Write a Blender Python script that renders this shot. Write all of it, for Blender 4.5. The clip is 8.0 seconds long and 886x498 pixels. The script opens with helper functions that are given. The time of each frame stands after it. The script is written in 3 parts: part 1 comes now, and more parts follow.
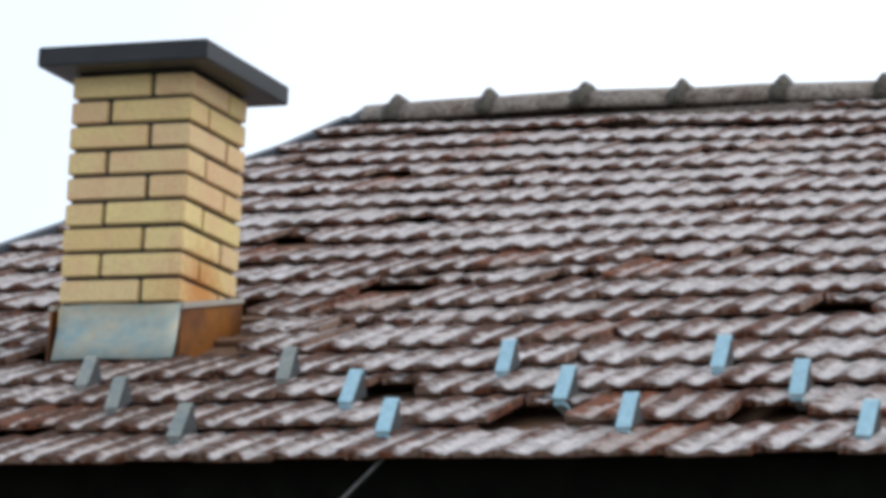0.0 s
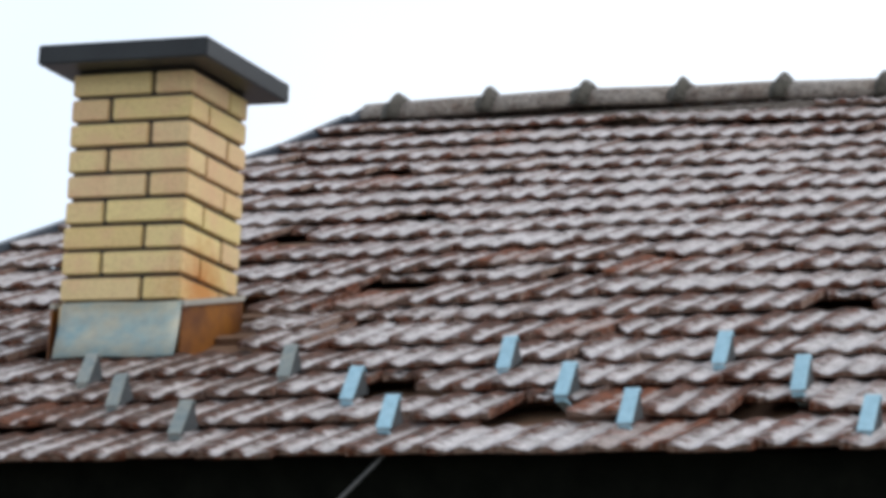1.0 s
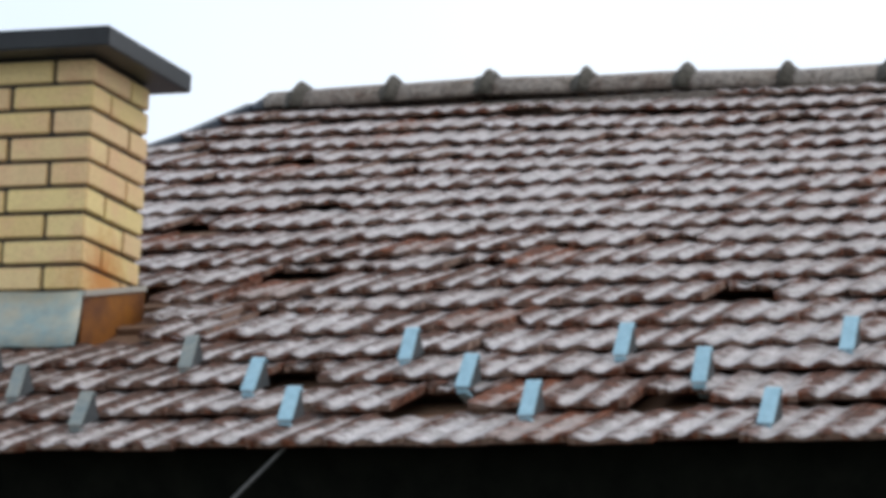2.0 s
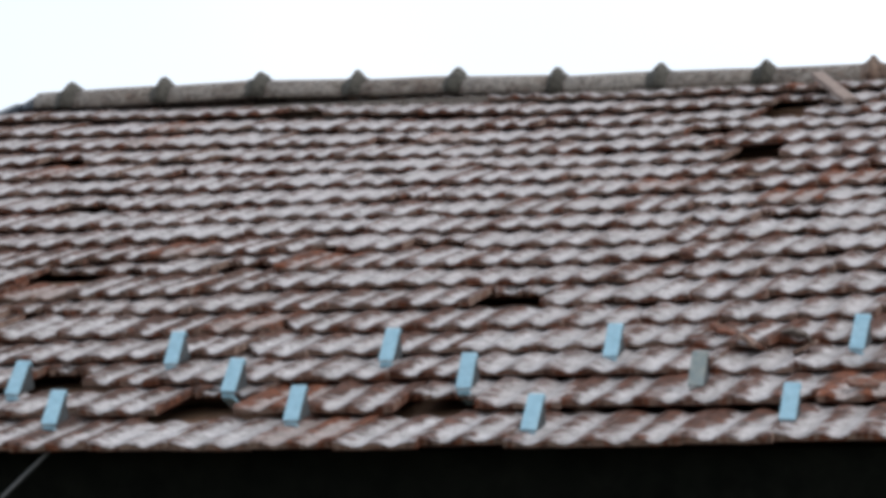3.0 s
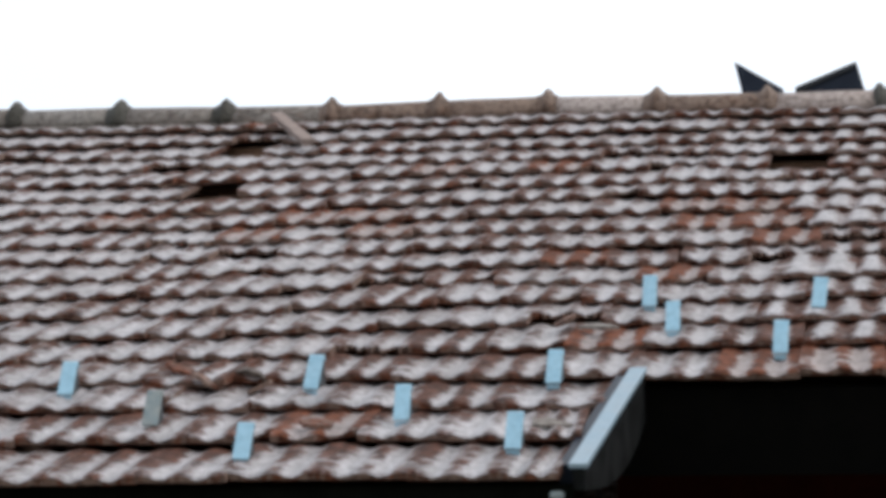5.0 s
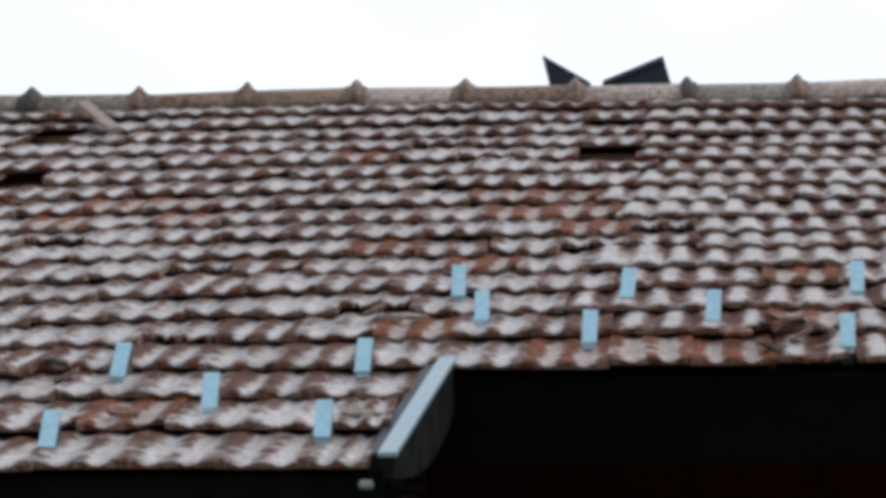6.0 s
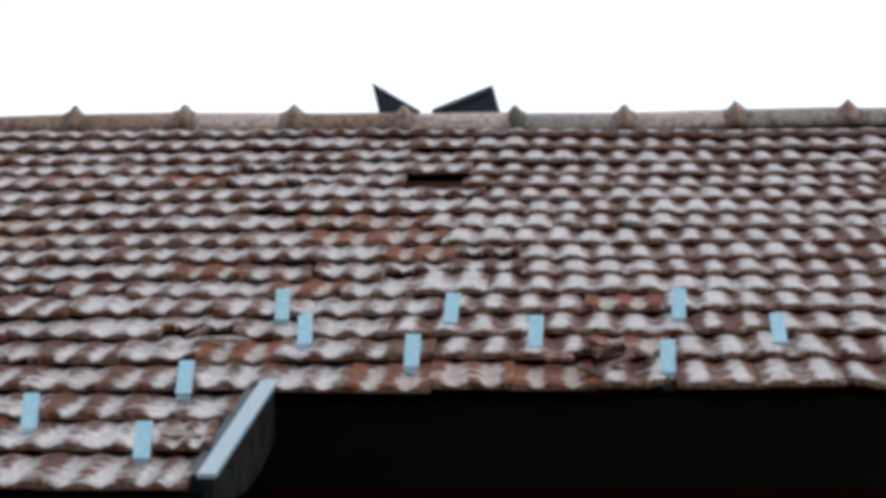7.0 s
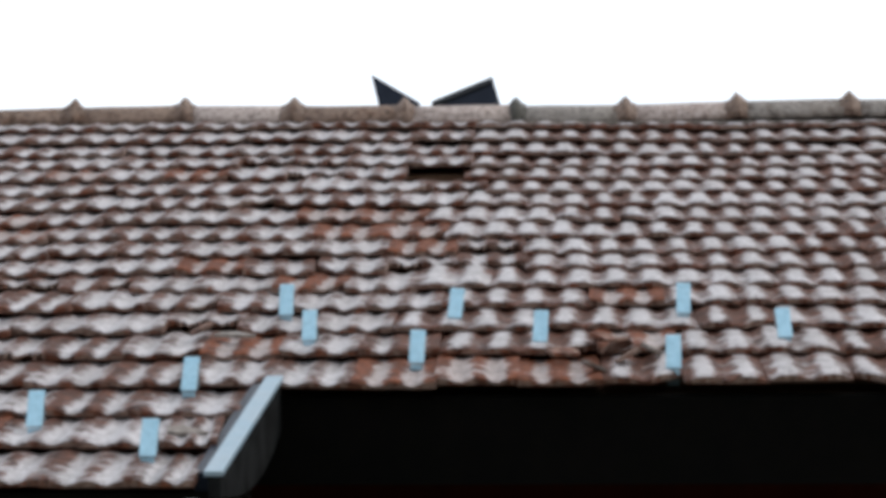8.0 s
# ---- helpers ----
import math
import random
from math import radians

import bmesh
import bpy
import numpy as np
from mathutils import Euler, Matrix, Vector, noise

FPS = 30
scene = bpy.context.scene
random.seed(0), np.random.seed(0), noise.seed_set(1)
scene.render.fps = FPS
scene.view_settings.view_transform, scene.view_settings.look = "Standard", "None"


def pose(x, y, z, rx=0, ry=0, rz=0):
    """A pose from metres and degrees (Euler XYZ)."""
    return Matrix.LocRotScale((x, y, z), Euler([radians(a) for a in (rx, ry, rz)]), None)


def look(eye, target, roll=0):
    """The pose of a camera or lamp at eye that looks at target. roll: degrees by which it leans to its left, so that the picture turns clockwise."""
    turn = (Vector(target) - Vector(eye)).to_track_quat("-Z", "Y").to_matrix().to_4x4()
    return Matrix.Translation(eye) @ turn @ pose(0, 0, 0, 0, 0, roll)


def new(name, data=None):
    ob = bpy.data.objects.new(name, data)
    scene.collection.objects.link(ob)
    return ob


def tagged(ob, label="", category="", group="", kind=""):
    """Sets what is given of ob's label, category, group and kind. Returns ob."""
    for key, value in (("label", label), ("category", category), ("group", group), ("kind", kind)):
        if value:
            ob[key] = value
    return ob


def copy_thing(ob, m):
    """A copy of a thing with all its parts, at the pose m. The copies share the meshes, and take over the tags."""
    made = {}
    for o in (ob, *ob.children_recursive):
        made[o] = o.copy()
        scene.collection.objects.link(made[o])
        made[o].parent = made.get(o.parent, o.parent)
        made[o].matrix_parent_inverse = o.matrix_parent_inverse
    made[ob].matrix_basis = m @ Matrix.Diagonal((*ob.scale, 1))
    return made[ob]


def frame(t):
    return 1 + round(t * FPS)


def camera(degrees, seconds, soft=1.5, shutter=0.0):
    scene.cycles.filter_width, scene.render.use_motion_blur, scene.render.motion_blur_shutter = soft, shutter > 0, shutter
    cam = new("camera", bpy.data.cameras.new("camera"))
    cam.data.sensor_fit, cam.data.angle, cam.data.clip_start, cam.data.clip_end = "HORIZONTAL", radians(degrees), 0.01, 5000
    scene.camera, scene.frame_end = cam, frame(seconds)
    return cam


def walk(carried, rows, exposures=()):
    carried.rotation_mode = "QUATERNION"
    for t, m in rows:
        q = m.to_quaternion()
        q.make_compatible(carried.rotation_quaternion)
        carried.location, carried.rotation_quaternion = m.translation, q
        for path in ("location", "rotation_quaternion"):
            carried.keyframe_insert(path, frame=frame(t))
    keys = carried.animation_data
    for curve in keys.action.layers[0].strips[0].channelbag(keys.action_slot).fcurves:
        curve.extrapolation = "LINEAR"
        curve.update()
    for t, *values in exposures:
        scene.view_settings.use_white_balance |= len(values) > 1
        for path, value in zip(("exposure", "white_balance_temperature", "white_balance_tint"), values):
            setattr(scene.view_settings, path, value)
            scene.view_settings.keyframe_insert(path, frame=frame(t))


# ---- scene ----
cam = camera(15.57, 8.0, soft=4.6)
EYE = Vector((0.0, 0.0, 1.7))


def aim(az, el, roll, dx, dy, dz):
    a, e = radians(az), radians(el)
    eye = EYE + Vector((dx, dy, dz))
    return look(eye, eye + Vector((math.sin(a) * math.cos(e), math.cos(a) * math.cos(e), math.sin(e))), roll)


# seconds, heading, tilt, lean (degrees), sway of the eye (metres)
TURNS = [
    (0.0, -24.332, 11.115, 2.668, 0.012, 0.005, 0.007),
    (0.3, -24.386, 11.323, 2.543, 0.003, 0.003, -0.0),
    (0.5, -24.332, 11.548, 2.52, -0.001, -0.0, -0.001),
    (0.7, -24.22, 11.011, 2.526, 0.005, 0.002, 0.003),
    (1.0, -24.355, 11.155, 2.576, 0.01, 0.013, -0.006),
    (1.2, -24.258, 11.2, 2.492, 0.008, 0.007, 0.004),
    (2.3, -21.31, 10.93, 2.319, 0.021, 0.021, 0.012),
    (2.5, -20.313, 11.051, 2.269, 0.025, 0.019, 0.011),
    (2.8, -19.578, 11.138, 2.101, 0.04, 0.015, 0.017),
    (3.0, -18.604, 11.112, 2.007, 0.042, 0.01, 0.022),
    (3.2, -17.364, 11.068, 1.866, 0.047, 0.008, 0.022),
    (3.5, -15.365, 11.129, 1.698, 0.053, 0.001, 0.027),
    (4.0, -12.455, 11.54, 1.38, 0.055, -0.014, 0.028),
    (4.2, -11.511, 11.713, 1.261, 0.073, -0.032, 0.03),
    (5.3, -7.95, 12.107, 0.702, 0.052, 0.003, 0.027),
    (5.5, -7.198, 12.246, 0.592, 0.064, 0.01, 0.016),
    (5.8, -6.022, 12.008, 0.525, 0.053, 0.008, 0.026),
    (6.0, -5.352, 11.935, 0.456, 0.037, 0.022, 0.018),
    (6.3, -4.609, 12.186, 0.418, 0.062, 0.016, 0.019),
    (6.5, -3.917, 12.142, 0.358, 0.054, 0.024, 0.032),
    (6.8, -2.917, 12.595, 0.347, 0.051, 0.023, 0.012),
    (7.0, -2.373, 12.531, 0.38, 0.066, 0.019, -0.004),
    (7.2, -2.07, 12.206, 0.313, 0.043, 0.028, 0.018),
    (7.5, -2.14, 12.551, 0.312, 0.043, 0.028, 0.009),
    (7.7, -2.215, 12.505, 0.301, 0.045, 0.034, 0.006),
    (8.0, -2.249, 12.314, 0.214, 0.037, 0.027, 0.017),
]
walk(cam, [(r[0], aim(*r[1:])) for r in TURNS],
     exposures=[(0, 0.08), (1, 0.04), (2.5, -0.05), (4, -0.05), (5.5, -0.03), (6.2, -0.16), (7, -0.02), (7.5, 0.06), (8, 0.03)])

# ---- sky and sun: bright overcast ----
world = bpy.data.worlds.new("overcast_sky")
scene.world = world
world.use_nodes = True
wt = world.node_tree
sky = wt.nodes.new("ShaderNodeTexSky")
sky.sky_type = "NISHITA"
sky.sun_disc = False
sky.sun_elevation = radians(52)
sky.sun_rotation = radians(60)
bg_sky = wt.nodes["Background"]
bg_sky.inputs[1].default_value = 0.05
wt.links.new(sky.outputs[0], bg_sky.inputs[0])
bg_cloud = wt.nodes.new("ShaderNodeBackground")
coord = wt.nodes.new("ShaderNodeTexCoord")
cl_noise = wt.nodes.new("ShaderNodeTexNoise")
cl_noise.inputs["Scale"].default_value = 2.2
cl_noise.inputs["Detail"].default_value = 3
cl_ramp = wt.nodes.new("ShaderNodeValToRGB")
cl_ramp.color_ramp.elements[0].position, cl_ramp.color_ramp.elements[0].color = 0.20, (0.76, 0.84, 0.94, 1)
cl_ramp.color_ramp.elements[1].position, cl_ramp.color_ramp.elements[1].color = 0.44, (0.97, 0.99, 1.0, 1)
wt.links.new(coord.outputs["Generated"], cl_noise.inputs["Vector"])
side = wt.nodes.new("ShaderNodeSeparateXYZ")
wt.links.new(coord.outputs["Generated"], side.inputs[0])
thin = wt.nodes.new("ShaderNodeMath")
thin.operation, thin.inputs[1].default_value = "MULTIPLY_ADD", 0.55
wt.links.new(side.outputs[0], thin.inputs[0])
wt.links.new(cl_noise.outputs["Fac"], thin.inputs[2])
wt.links.new(thin.outputs[0], cl_ramp.inputs["Fac"])
wt.links.new(cl_ramp.outputs["Color"], bg_cloud.inputs[0])
bg_cloud.inputs[1].default_value = 1.0
both = wt.nodes.new("ShaderNodeAddShader")
wt.links.new(bg_sky.outputs[0], both.inputs[0])
wt.links.new(bg_cloud.outputs[0], both.inputs[1])
wt.links.new(both.outputs[0], wt.nodes["World Output"].inputs["Surface"])

sun_data = bpy.data.lights.new("sun", "SUN")
sun_data.energy, sun_data.angle, sun_data.color = 1.0, radians(25), (1.0, 0.97, 0.93)
sun = new("sun", sun_data)
sun.matrix_world = look((9, 5, 14), (0, 0, 0))


# ---- materials ----
def material(name):
    m = bpy.data.materials.new(name)
    m.use_nodes = True
    return m, m.node_tree, m.node_tree.nodes["Principled BSDF"]


def node(t, kind, **inputs):
    n = t.nodes.new("ShaderNode" + kind)
    for k, v in inputs.items():
        n.inputs[k.replace("_", " ")].default_value = v
    return n


def noise_fac(t, scale, detail=4.0, rough=0.6, src=None):
    n = node(t, "TexNoise", Scale=scale, Detail=detail, Roughness=rough)
    if src is None:
        src = t.nodes.new("ShaderNodeNewGeometry").outputs["Position"]
    t.links.new(src, n.inputs["Vector"])
    return n.outputs["Fac"]


def ramp(t, fac, stops):
    r = t.nodes.new("ShaderNodeValToRGB")
    els = r.color_ramp.elements
    while len(els) < len(stops):
        els.new(0.5)
    for e, (p, c) in zip(els, stops):
        e.position, e.color = p, (*c, 1)
    t.links.new(fac, r.inputs["Fac"])
    return r.outputs["Color"]


def mix(t, fac, a, b, mode="MIX"):
    m = t.nodes.new("ShaderNodeMix")
    m.data_type, m.blend_type = "RGBA", mode
    for sock, v in ((m.inputs[0], fac), (m.inputs[6], a), (m.inputs[7], b)):
        if isinstance(v, (int, float)):
            sock.default_value = v
        elif isinstance(v, tuple):
            sock.default_value = (*v, 1)
        else:
            t.links.new(v, sock)
    return m.outputs[2]


def calc(t, op, a, b=0.0):
    m = t.nodes.new("ShaderNodeMath")
    m.operation = op
    for sock, v in zip(m.inputs, (a, b)):
        if isinstance(v, (int, float)):
            sock.default_value = v
        else:
            t.links.new(v, sock)
    return m.outputs[0]


def bump(t, p, height, strength, distance=0.004):
    b = t.nodes.new("ShaderNodeBump")
    b.inputs["Strength"].default_value, b.inputs["Distance"].default_value = strength, distance
    t.links.new(height, b.inputs["Height"])
    t.links.new(b.outputs[0], p.inputs["Normal"])


def piece_random(t):
    """One random number a piece, for single pieces and for joined ones."""
    o = t.nodes.new("ShaderNodeObjectInfo").outputs["Random"]
    g = t.nodes.new("ShaderNodeNewGeometry").outputs["Random Per Island"]
    return calc(t, "FRACT", calc(t, "ADD", o, g))


def clay(name, pale, clay_a, clay_b, cover, rough=0.5, waves=0.0):
    """Fired clay; pale is its crust of lichen and bleaching, with waves also painted sheen; cover how much of it there
    is.
    """
    m, t, p = material(name)
    rnd = piece_random(t)
    body = mix(t, ramp(t, noise_fac(t, 30, 5, 0.65), [(0.36, (0, 0, 0)), (0.62, (1, 1, 1))]), clay_b, clay_a)
    crust = mix(t, noise_fac(t, 80, 4, 0.7), tuple(c * 0.80 for c in pale), tuple(min(1, c * 1.16) for c in pale))
    crust = mix(t, calc(t, "MULTIPLY", rnd, 0.5), crust, (pale[0] * 0.74, pale[1] * 0.69, pale[2] * 0.66))
    f = calc(t, "ADD", calc(t, "MULTIPLY", noise_fac(t, 24, 5, 0.65), 1.0), calc(t, "ADD", calc(t, "MULTIPLY", noise_fac(t, 3.0, 3), 0.45), 0.225))
    f = calc(t, "ADD", f, calc(t, "MULTIPLY", calc(t, "SUBTRACT", calc(t, "FRACT", calc(t, "MULTIPLY", rnd, 7.3)), 0.5), 0.22))
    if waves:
        # pans get sky sheen painted in as paler crust, rolls stay bare and dirty
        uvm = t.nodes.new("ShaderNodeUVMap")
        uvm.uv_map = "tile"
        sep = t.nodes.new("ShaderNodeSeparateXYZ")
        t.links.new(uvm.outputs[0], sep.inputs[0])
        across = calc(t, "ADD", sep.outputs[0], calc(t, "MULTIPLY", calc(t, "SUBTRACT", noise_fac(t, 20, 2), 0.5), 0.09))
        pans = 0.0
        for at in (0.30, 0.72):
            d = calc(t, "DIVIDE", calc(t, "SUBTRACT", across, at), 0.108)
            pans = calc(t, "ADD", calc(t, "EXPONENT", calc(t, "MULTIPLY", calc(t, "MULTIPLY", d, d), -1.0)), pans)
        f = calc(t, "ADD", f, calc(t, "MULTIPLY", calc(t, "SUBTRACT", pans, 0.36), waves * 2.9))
        # moss and soot round the chimney's foot; barer clay on the newer end
        spot = t.nodes.new("ShaderNodeVectorMath")
        spot.operation = "DISTANCE"
        place = t.nodes.new("ShaderNodeNewGeometry").outputs["Position"]
        t.links.new(place, spot.inputs[0])
        spot.inputs[1].default_value = (-4.50, 7.22, 2.90)
        moss = t.nodes.new("ShaderNodeMapRange")
        for sock, v in zip(list(moss.inputs)[1:5], (0.30, 2.4, 0.20, 0.0)):
            sock.default_value = v
        t.links.new(spot.outputs["Value"], moss.inputs[0])
        xyz = t.nodes.new("ShaderNodeSeparateXYZ")
        t.links.new(place, xyz.inputs[0])
        newer = t.nodes.new("ShaderNodeMapRange")
        for sock, v in zip(list(newer.inputs)[1:5], (-3.6, 0.4, -0.11, 0.040)):
            sock.default_value = v
        t.links.new(xyz.outputs[0], newer.inputs[0])
        f = calc(t, "SUBTRACT", f, calc(t, "ADD", moss.outputs[0], newer.outputs[0]))
        # the painted sheen peaks near the lower edge and fades up the tile
        f = calc(t, "SUBTRACT", f, calc(t, "MULTIPLY", calc(t, "ABSOLUTE", calc(t, "SUBTRACT", sep.outputs[1], 0.20)), waves * 1.6))
        grime = moss.outputs[0]
    k = ramp(t, f, [(max(0.0, 0.86 - cover), (0, 0, 0)), (min(1.0, 1.26 - cover), (1, 1, 1))])
    if waves:
        body = mix(t, calc(t, "MULTIPLY", grime, 2.0), body, (0.050, 0.044, 0.036))
    col = mix(t, k, body, crust)
    dark = ramp(t, noise_fac(t, 50, 6, 0.75), [(0.38, (0.22, 0.17, 0.15)), (0.54, (1, 1, 1))])
    col = mix(t, 0.8, col, dark, "MULTIPLY")
    if waves:
        stain = ramp(t, noise_fac(t, 11, 5, 0.7), [(0.36, (0.46, 0.44, 0.41)), (0.56, (1, 1, 1))])
        col = mix(t, 0.65, col, stain, "MULTIPLY")
    t.links.new(col, p.inputs["Base Color"])
    # bare clay is dull, the weathered crust is smoother
    gloss = calc(t, "SUBTRACT", 0.75, calc(t, "MULTIPLY", k, 0.75 - rough))
    t.links.new(gloss, p.inputs["Roughness"])
    t.links.new(calc(t, "ADD", calc(t, "MULTIPLY", k, 0.36), 0.16), p.inputs["Specular IOR Level"])
    bump(t, p, noise_fac(t, 120, 5, 0.7), 0.6, 0.004)
    return m


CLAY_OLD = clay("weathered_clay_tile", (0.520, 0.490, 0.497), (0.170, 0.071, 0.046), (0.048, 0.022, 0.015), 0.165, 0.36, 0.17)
CLAY_RAW = clay("bare_clay_edge", (0.26, 0.17, 0.13), (0.22, 0.080, 0.044), (0.075, 0.030, 0.019), 0.03, 0.85)
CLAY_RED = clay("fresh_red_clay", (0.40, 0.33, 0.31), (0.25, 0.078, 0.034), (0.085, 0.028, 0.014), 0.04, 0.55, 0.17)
RIDGE_OLD = clay("weathered_ridge_clay", (0.27, 0.24, 0.21), (0.15, 0.095, 0.072), (0.055, 0.043, 0.033), 0.27, 0.6)
RIDGE_PALE = clay("pale_pink_ridge_clay", (0.46, 0.38, 0.34), (0.26, 0.17, 0.13), (0.13, 0.08, 0.06), 0.42, 0.6)
RIDGE_BROWN = clay("brown_ridge_clay", (0.25, 0.17, 0.125), (0.15, 0.078, 0.048), (0.05, 0.033, 0.024), 0.20, 0.7)
LICHEN = clay("lichened_mortar_collar", (0.085, 0.080, 0.066), (0.055, 0.048, 0.035), (0.026, 0.025, 0.019), 0.26, 0.85)


def plain(name, a, b, scale, rough=0.6, metal=0.0, rel=0.3, fine=60):
    m, t, p = material(name)
    col = mix(t, ramp(t, noise_fac(t, scale, 5), [(0.35, (0, 0, 0)), (0.65, (1, 1, 1))]), a, b)
    col = mix(t, 0.35, col, ramp(t, noise_fac(t, fine, 4), [(0.3, (0.55, 0.55, 0.55)), (0.6, (1, 1, 1))]), "MULTIPLY")
    t.links.new(col, p.inputs["Base Color"])
    p.inputs["Roughness"].default_value, p.inputs["Metallic"].default_value = rough, metal
    bump(t, p, noise_fac(t, fine * 2, 4), rel, 0.002)
    return m


def brick_material():
    m, t, p = material("yellow_facing_brick")
    rnd = piece_random(t)
    col = ramp(t, rnd, [(0.0, (0.74, 0.55, 0.25)), (0.35, (0.78, 0.63, 0.29)), (0.55, (0.74, 0.54, 0.31)), (0.75, (0.82, 0.67, 0.30)), (1.0, (0.72, 0.50, 0.28))])
    col = mix(t, ramp(t, noise_fac(t, 9, 4), [(0.45, (0, 0, 0)), (0.72, (0.7, 0.7, 0.7))]), col, (0.74, 0.44, 0.27))
    col = mix(t, 0.5, col, ramp(t, noise_fac(t, 120, 5), [(0.3, (0.6, 0.55, 0.5)), (0.55, (1, 1, 1))]), "MULTIPLY")
    foot = t.nodes.new("ShaderNodeVectorMath")
    foot.operation = "DISTANCE"
    t.links.new(t.nodes.new("ShaderNodeNewGeometry").outputs["Position"], foot.inputs[0])
    foot.inputs[1].default_value = (-4.34, 8.02, 3.33)
    wash = calc(t, "ADD", foot.outputs["Value"], calc(t, "MULTIPLY", noise_fac(t, 30, 4), 0.16))
    col = mix(t, ramp(t, wash, [(0.12, (0.85, 0.85, 0.85)), (0.26, (0, 0, 0))]), col, (0.55, 0.21, 0.04))
    t.links.new(col, p.inputs["Base Color"])
    p.inputs["Roughness"].default_value = 0.75
    bump(t, p, noise_fac(t, 180, 4), 0.5, 0.002)
    return m


BRICK = brick_material()
MORTAR = plain("dark_mortar", (0.055, 0.05, 0.042), (0.035, 0.032, 0.03), 40, 0.95)
CAP_METAL = plain("dark_sheet_metal_cap", (0.010, 0.012, 0.015), (0.018, 0.022, 0.026), 8, 0.42, 0.0, 0.15)
CAP_METAL.node_tree.nodes["Principled BSDF"].inputs["Specular IOR Level"].default_value = 0.35
ZINC = plain("streaked_zinc_sheet", (0.21, 0.32, 0.34), (0.37, 0.36, 0.29), 13, 0.5, 0.1, 0.2, 35)
ZINC_EDGE = plain("pale_sheet_edge", (0.46, 0.42, 0.36), (0.40, 0.38, 0.34), 18, 0.6, 0.0)
RUST = plain("rusty_sheet_iron", (0.30, 0.105, 0.006), (0.11, 0.032, 0.008), 7, 0.65, 0.0, 0.4)
GUARD_BLUE = plain("blue_galvanised_strip", (0.31, 0.53, 0.65), (0.35, 0.56, 0.67), 30, 0.45, 0.1, 0.1)
GUARD_GREY = plain("dull_galvanised_strip", (0.20, 0.25, 0.26), (0.27, 0.29, 0.27), 30, 0.6, 0.0, 0.2)
# dark copy of the guard metal for the shadowed side
GUARD_SHADE = plain("shaded_galvanised_strip", (0.035, 0.045, 0.05), (0.055, 0.06, 0.065), 30, 0.7)
VERGE_METAL = plain("pale_blue_verge_strip", (0.25, 0.36, 0.43), (0.29, 0.37, 0.42), 12, 0.42, 0.1, 0.15)
DARK_METAL = plain("dark_blue_verge_metal", (0.035, 0.045, 0.06), (0.055, 0.07, 0.09), 10, 0.45, 0.0, 0.15)
# nearly black because the deep shade of the eaves is put into the colour
DARK_WOOD = plain("shade_toned_wood", (0.0025, 0.0025, 0.0022), (0.004, 0.0035, 0.003), 14, 0.9)
BATTEN_WOOD = plain("old_batten_wood", (0.13, 0.065, 0.035), (0.17, 0.10, 0.06), 22, 0.85)
PLANK_WOOD = plain("grey_loose_board", (0.30, 0.225, 0.19), (0.22, 0.16, 0.135), 22, 0.8)
# darkened to near black to hold this side in shade against the sun
DARKENED_BOARD = plain("weathered_barge_board", (0.004, 0.004, 0.004), (0.017, 0.018, 0.018), 9, 0.8)
# green-grey, with the eave's shade darkened into it
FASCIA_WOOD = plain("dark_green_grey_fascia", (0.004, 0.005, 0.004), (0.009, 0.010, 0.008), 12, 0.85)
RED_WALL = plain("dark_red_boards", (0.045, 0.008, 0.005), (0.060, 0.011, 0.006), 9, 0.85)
for m_ in (DARKENED_BOARD, RED_WALL, DARK_WOOD, FASCIA_WOOD):
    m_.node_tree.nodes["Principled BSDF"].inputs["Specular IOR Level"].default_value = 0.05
NAVY = plain("dark_navy_sheet", (0.006, 0.011, 0.024), (0.011, 0.018, 0.034), 9, 0.45, 0.0, 0.1)
NAVY.node_tree.nodes["Principled BSDF"].inputs["Specular IOR Level"].default_value = 0.2
CABLE = plain("grey_cable_sheath", (0.08, 0.085, 0.085), (0.11, 0.11, 0.11), 30, 0.6)
GROUND = plain("trodden_gravel_yard", (0.10, 0.10, 0.07), (0.16, 0.145, 0.12), 0.8, 0.95)


# ---- mesh helpers ----
def obj(name, bm, mats, parent=None, label=""):
    me = bpy.data.meshes.new(name)
    bm.to_mesh(me)
    bm.free()
    for m in (mats if isinstance(mats, (list, tuple)) else [mats]):
        me.materials.append(m)
    ob = new(name, me)
    ob.parent = parent
    if label:
        ob["label"] = label
    return ob


def part(name, bm, mats, parent, label=""):
    return obj(name, bm, mats, parent, label)


def block(x0, x1, y0, y1, z0, z1, bevel=0.0, bm=None):
    bm = bm or bmesh.new()
    vs = bmesh.ops.create_cube(bm, size=1)["verts"]
    for v in vs:
        v.co = Vector((x0 + (v.co.x + 0.5) * (x1 - x0), y0 + (v.co.y + 0.5) * (y1 - y0), z0 + (v.co.z + 0.5) * (z1 - z0)))
    if bevel:
        es = list({e for v in vs for e in v.link_edges})
        bmesh.ops.bevel(bm, geom=es, offset=bevel, segments=2, affect="EDGES")
    return bm


